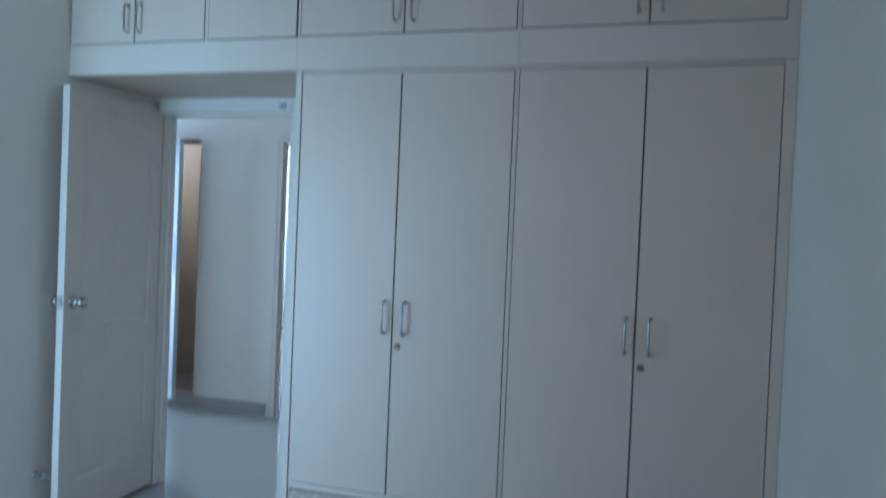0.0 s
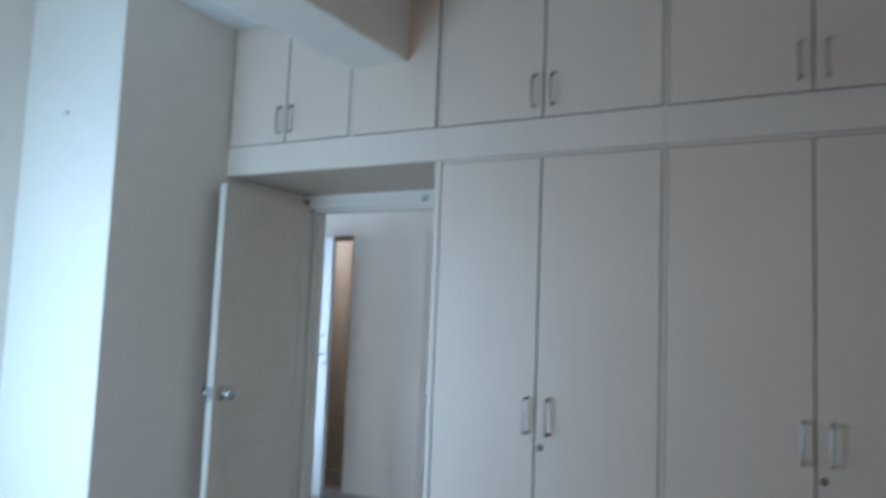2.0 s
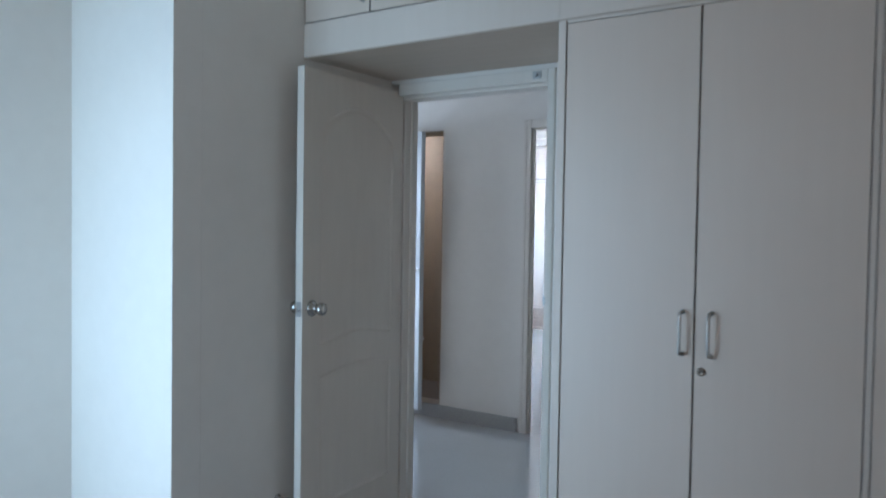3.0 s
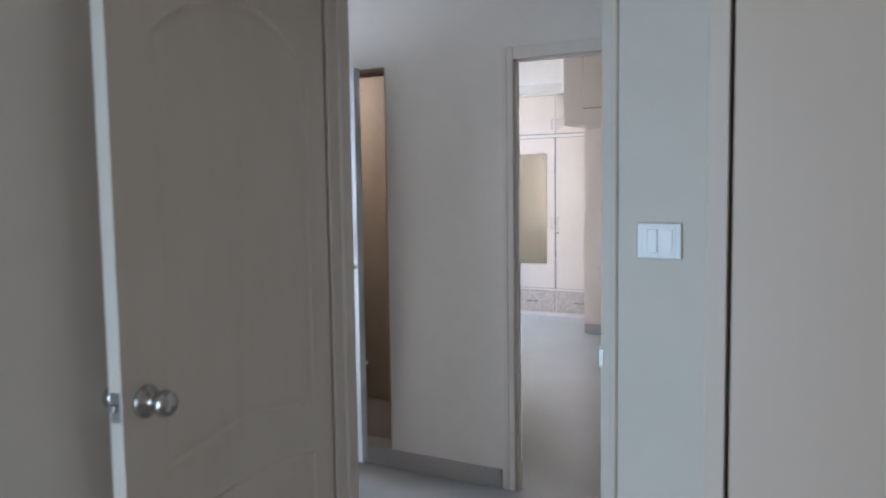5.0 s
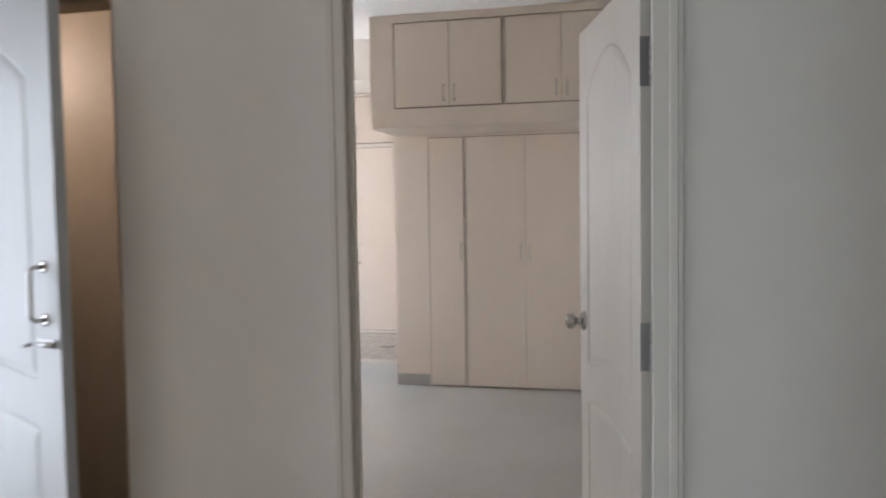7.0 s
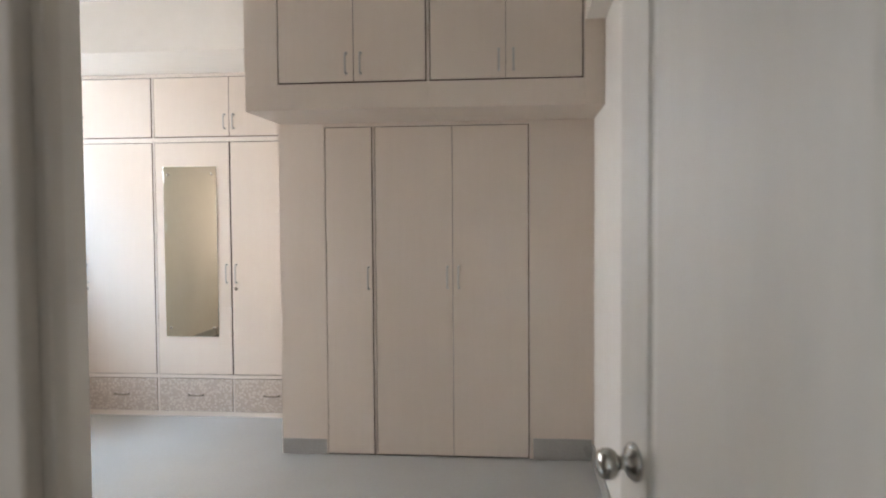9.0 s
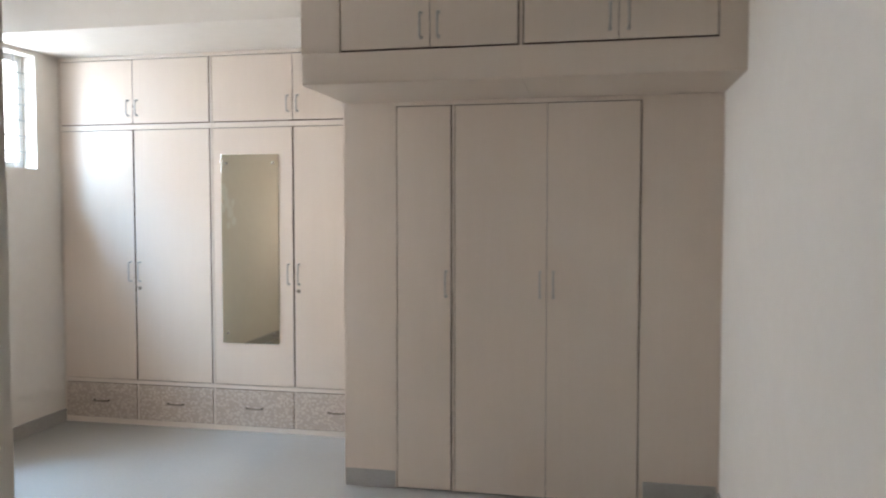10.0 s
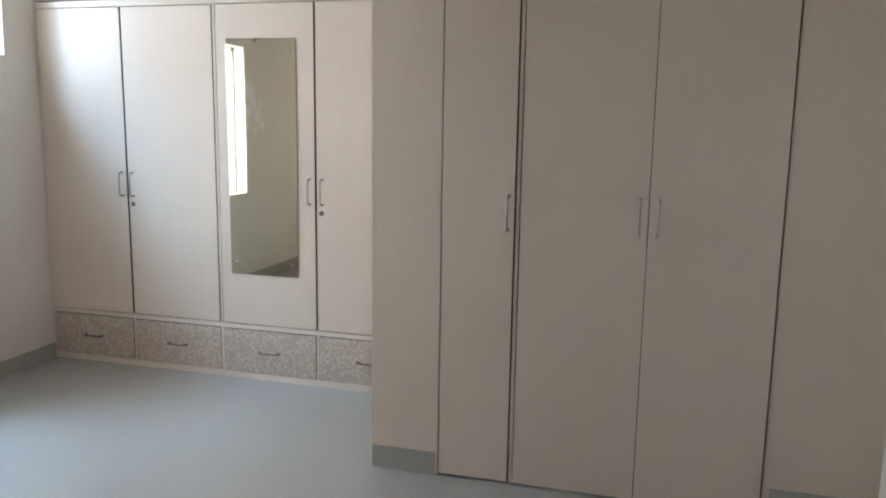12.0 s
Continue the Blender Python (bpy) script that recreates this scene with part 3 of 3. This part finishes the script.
# ---- first bedroom: wardrobes and lofts ----
def wardrobe_a(x0, xm, x1, lock, half_open=None):
    w = thing("wardrobe", ((x0 + x1) / 2, 0.3, 0), "two-door beige laminate wardrobe with two patterned drawers", "wardrobe", "bedroom wall wardrobes")
    part("carcass", boxes((x0 - 0.006, x1 + 0.006, 0.0205, 0.595, 0.0, 2.1065)), SEAM, w)
    part("plinth", box(x0 - 0.008, x1 + 0.008, -0.004, 0.02, 0, 0.118, bevel=0.003), FRAME, w, "plain pale plinth")
    cabinet_door(w, x0, xm, 0.373, 2.095, 0, xm - 0.036, gap=0.0028, edge=SEAM)
    cabinet_door(w, xm, x1, 0.373, 2.095, 0, xm + 0.050, (xm + 0.024, lock), gap=0.0028, edge=SEAM)
    drawer(w, x0, xm - 0.004, 0.128, 0.345, 0, 0.0)
    drawer(w, xm + 0.004, x1, 0.128, 0.345, 0, half_open or 0.0)
    face_frame(w, 0, [], [(x0, x1, 0.346, 0.372), (x0, x1, 2.0955, 2.1065), (x0, x1, 0.1185, 0.127)])
    return w


left_unit = wardrobe_a(0.0195, 0.464, 0.928, 0.985, 0.016)
face_frame(left_unit, 0, [(-0.0115, 0.0155, 0.0, 2.1065), (0.9285, 0.937, 0.1185, 2.1065)], [])
part("side_panel", box(-0.0115, 0.013, 0.0205, 0.595, 0, 2.1065), FRAME, left_unit)
right_unit = wardrobe_a(0.945, 1.421, 1.888, 0.985)
face_frame(right_unit, 0, [(0.9375, 0.9445, 0.1185, 2.1065), (1.8885, 1.929, 0.0, 2.1065)], [])


def loft_a(x0, x1, doors, label, stiles=()):
    c = thing("loft_cabinet", ((x0 + x1) / 2, 0.3, 2.107), label, "loft cabinet", "loft cabinets over the bedroom wardrobes")
    part("carcass", box(x0, x1, 0.0205, 0.595, 2.112, 2.857), SEAM, c)
    part("base_board", box(x0, x1, 0.0, 0.5945, 2.107, 2.1115), DIM_SOFFIT, c)
    part("rail", box(x0, x1, 0.0, 0.02, 2.112, 2.2495, bevel=0.001), FRAME, c)
    part("rail", box(x0, x1, 0.0005, 0.02, 2.8405, 2.858, bevel=0.001), FRAME, c)
    for a, b, handle in doors:
        cabinet_door(c, a, b, 2.25, 2.84, 0, handle, hlen=0.12, hz=2.36, gap=0.003, edge=SEAM, name="door" if handle is not None else "fixed_panel")
    face_frame(c, 0, [(a, b, 2.25, 2.84) for a, b in stiles], [])
    return c


loft_a(-1.189, -0.0125, [(-1.185, -0.832, -0.866), (-0.832, -0.466, -0.80), (-0.450, -0.016, None)], "beige loft cabinet with two doors over the doorway", [(-0.4655, -0.4505)])
loft_a(-0.0120, 0.937, [(0.0, 0.464, 0.425), (0.464, 0.928, 0.503)], "beige two-door loft cabinet above the wardrobe", [(-0.0115, -0.0005), (0.9285, 0.9365)])
loft_a(0.9375, 1.929, [(0.945, 1.421, 1.38), (1.421, 1.888, 1.465)], "beige two-door loft cabinet beside the wall", [(0.938, 0.9445), (1.8885, 1.9285)])

# ---- second bedroom: panelled wardrobe under its overhanging loft ----
YB, YL, YC = 6.37, 5.77, 7.20
pier = thing("wardrobe", (-1.43, 6.6, 0), "full-height beige fitted wardrobe with three plain doors", "wardrobe")
part("carcass", box(-2.384, -0.483, YB + 0.0205, 7.19, 0.0, 2.03), DARK, pier)
part("side_panel", box(-2.386, -2.104, YB, YB + 0.02, 0.0, 2.034), LAM, pier, "plain cream side panel")
part("side_panel", box(-0.865, -0.483, YB, YB + 0.02, 0.0, 2.034), LAM, pier, "plain cream side panel")
part("end_panel", box(-2.392, -2.3865, YB + 0.0005, 7.19, 0.0, 2.034), LAM, pier)
part("rail", box(-2.1035, -0.8655, YB, YB + 0.02, 2.013, 2.034), LAM, pier)
part("stile", box(-1.8085, -1.7965, YB, YB + 0.02, 0.004, 2.0125), LAM, pier)
cabinet_door(pier, -2.103, -1.809, 0.004, 2.012, YB, -1.838, hz=1.093, proud=0.004, gap=0.005)
cabinet_door(pier, -1.796, -1.323, 0.004, 2.012, YB, -1.355, hz=1.098, proud=0.004, gap=0.005, thin=1)
cabinet_door(pier, -1.323, -0.866, 0.004, 2.012, YB, -1.288, hz=1.098, proud=0.004, gap=0.005, thin=-1)
part("toe_strip", box(-2.388, -2.112, YB - 0.004, YB - 0.0003, 0.0, 0.094, bevel=0.001), GRANITE, pier, "grey granite toe strip")
part("toe_strip", box(-0.842, -0.496, YB - 0.012, YB - 0.0003, 0.0, 0.125, bevel=0.001), GRANITE, pier, "grey granite toe strip")


def loft_b(x0, x1, doors, label, stiles):
    c = thing("loft_cabinet", ((x0 + x1) / 2, 6.1, 2.035), label, "loft cabinet", "overhanging loft cabinets")
    part("carcass", box(x0, x1, YL + 0.0205, 6.90, 2.0395, 2.848), DARK, c)
    part("base_board", box(x0, x1, YL, 6.90, 2.035, 2.039, bevel=0.001), LAM, c)
    part("rail", box(x0, x1, YL, YL + 0.02, 2.0395, 2.1725), LAM, c)
    part("rail", box(x0, x1, YL, YL + 0.02, 2.7905, 2.849), LAM, c)
    for a, b, handle in doors:
        cabinet_door(c, a, b, 2.173, 2.79, YL, handle, hlen=0.105, hz=2.275, gap=0.0065, thin=1 if handle > (a + b) / 2 else -1)
    for a, b in stiles:
        part("stile", box(a, b, YL, YL + 0.02, 2.173, 2.79), LAM, c)
    return c


lb = loft_b(-2.376, -1.395, [(-2.201, -1.79, -1.829), (-1.79, -1.402, -1.751)], "overhanging beige loft cabinet with two doors", [(-2.376, -2.2015), (-1.4015, -1.3955)])
part("end_panel", box(-2.382, -2.3765, YL + 0.0005, 6.90, 2.035, 2.849), LAM, lb)
loft_b(-1.3945, -0.584, [(-1.388, -0.99, -1.025), (-0.99, -0.592, -0.950)], "overhanging beige loft cabinet beside the plastered beam", [(-1.394, -1.3885), (-0.5915, -0.5845)])
part("filler_panel", box(-0.5835, -0.4835, YL, 6.90, 2.035, 2.849), LAM, lb, "plain beige filler panel")


# ---- second bedroom: mirrored wardrobes ----
def wardrobe_c(x0, xm, x1, label):
    w = thing("wardrobe", ((x0 + x1) / 2, 7.5, 0), label, "wardrobe", "wardrobes beside the window")
    part("carcass", box(x0 - 0.004, x1 + 0.004, YC + 0.0205, 7.79, 0, 2.515), DARK, w)
    front = [cabinet_door(w, x0, xm, 0.31, 2.02, YC, xm - 0.034, gap=0.0048, hz=1.058),
             cabinet_door(w, xm, x1, 0.31, 2.02, YC, xm + 0.036, (xm + 0.030, 0.947), gap=0.0048, hz=1.058)]
    cabinet_door(w, x0, xm, 2.054, 2.492, YC, xm - 0.032, gap=0.0058, thin=1, hlen=0.10, hz=2.165)
    cabinet_door(w, xm, x1, 2.054, 2.492, YC, xm + 0.034, gap=0.0058, thin=-1, hlen=0.10, hz=2.165)
    drawer(w, x0, xm - 0.006, 0.036, 0.283, YC, gap=0.002)
    drawer(w, xm + 0.006, x1, 0.036, 0.283, YC, gap=0.002)
    face_frame(w, YC, [(xm - 0.0055, xm + 0.0055, 0.036, 0.283)], [(x0, x1, 0.2835, 0.3095), (x0, x1, 2.0205, 2.0535), (x0, x1, 2.4925, 2.516), (x0, x1, 0.0, 0.0355)])
    return w, front


first, _ = wardrobe_c(-4.722, -4.165, -3.602, "beige laminate wardrobe with drawers beside the bright window")
face_frame(first, YC, [(-4.7335, -4.7225, 0.0, 2.516), (-3.6015, -3.5945, 0.0, 2.516)], [])
second, fronts = wardrobe_c(-3.587, -3.018, -2.45, "beige laminate wardrobe with a long mirror on its door")
face_frame(second, YC, [(-3.594, -3.5875, 0.0, 2.516), (-2.4495, -2.3935, 0.0, 2.516)], [])
glass = box(-3.522, -3.120, YC - 0.0085, YC - 0.0025, 0.593, 1.842, bevel=0.0022)
for f in glass.faces:
    f.material_index = 0 if f.normal.y < -0.9 else 1
mirror = part("mirror", glass, [MIRROR, GLASSEDGE], fronts[0], "long frameless mirror with polished edges")
for x in (-3.485, -3.157):
    for z in (0.66, 1.785):
        part("screw_cap", add_lathe(bmesh.new(), [(0.009, 0), (0.009, 0.002), (0.006, 0.005), (0.0, 0.0055)], Matrix.Translation((x, YC - 0.0085, z)) @ pose(0, 0, 0, 90, 0, 0), 14), STEEL, fronts[0])

# ---- small things ----
nail = tagged(link("wall_nail", add_tube(bmesh.new(), [(-1.52, -0.644, 2.288), (-1.52, -0.668, 2.292)], 0.004, 8), DULL), "bare steel nail driven into the bright wall", "nail")
bracket = thing("curtain_bracket", (-4.735, 4.70, 2.10), "small dark metal curtain bracket beside the window head", "bracket")
part("plate", box(-4.7348, -4.7305, 4.675, 4.725, 2.085, 2.145, bevel=0.0015), BRONZE, bracket)
part("arm", add_tube(bmesh.new(), [(-4.7308, 4.70, 2.112), (-4.69, 4.70, 2.112), (-4.665, 4.70, 2.118), (-4.655, 4.70, 2.135)], 0.007, 10), BRONZE, bracket)


def dapple_blots():
    """Pale, thin, uneven blots that shape the light dapple on the plaster beside the window."""
    rng = random.Random(5)
    bm = bmesh.new()
    for y, z, r in ((4.80, 1.66, 0.075), (4.74, 1.56, 0.06), (4.83, 1.50, 0.05), (4.68, 1.46, 0.07), (4.60, 1.37, 0.05), (4.72, 1.33, 0.04), (4.62, 1.56, 0.035)):
        rim = []
        for k in range(18):
            a = k * math.tau / 18
            d = r * (0.7 + 0.45 * rng.random())
            rim.append((y + d * math.cos(a), z + 1.15 * d * math.sin(a)))
        low = [bm.verts.new((-4.7349, p, q)) for p, q in rim]
        top = [bm.verts.new((-4.7330, y + 0.86 * (p - y), z + 0.86 * (q - z))) for p, q in rim]
        for k in range(18):
            bm.faces.new((low[k - 1], low[k], top[k], top[k - 1]))
        bm.faces.new(top)
    bmesh.ops.recalc_face_normals(bm, faces=bm.faces)
    return bm


# dapple of light built as paler raised blots
structure("wall_patch", dapple_blots(), CEIL, "pale blots shaped as the light dapple beside the window", "wall patch")
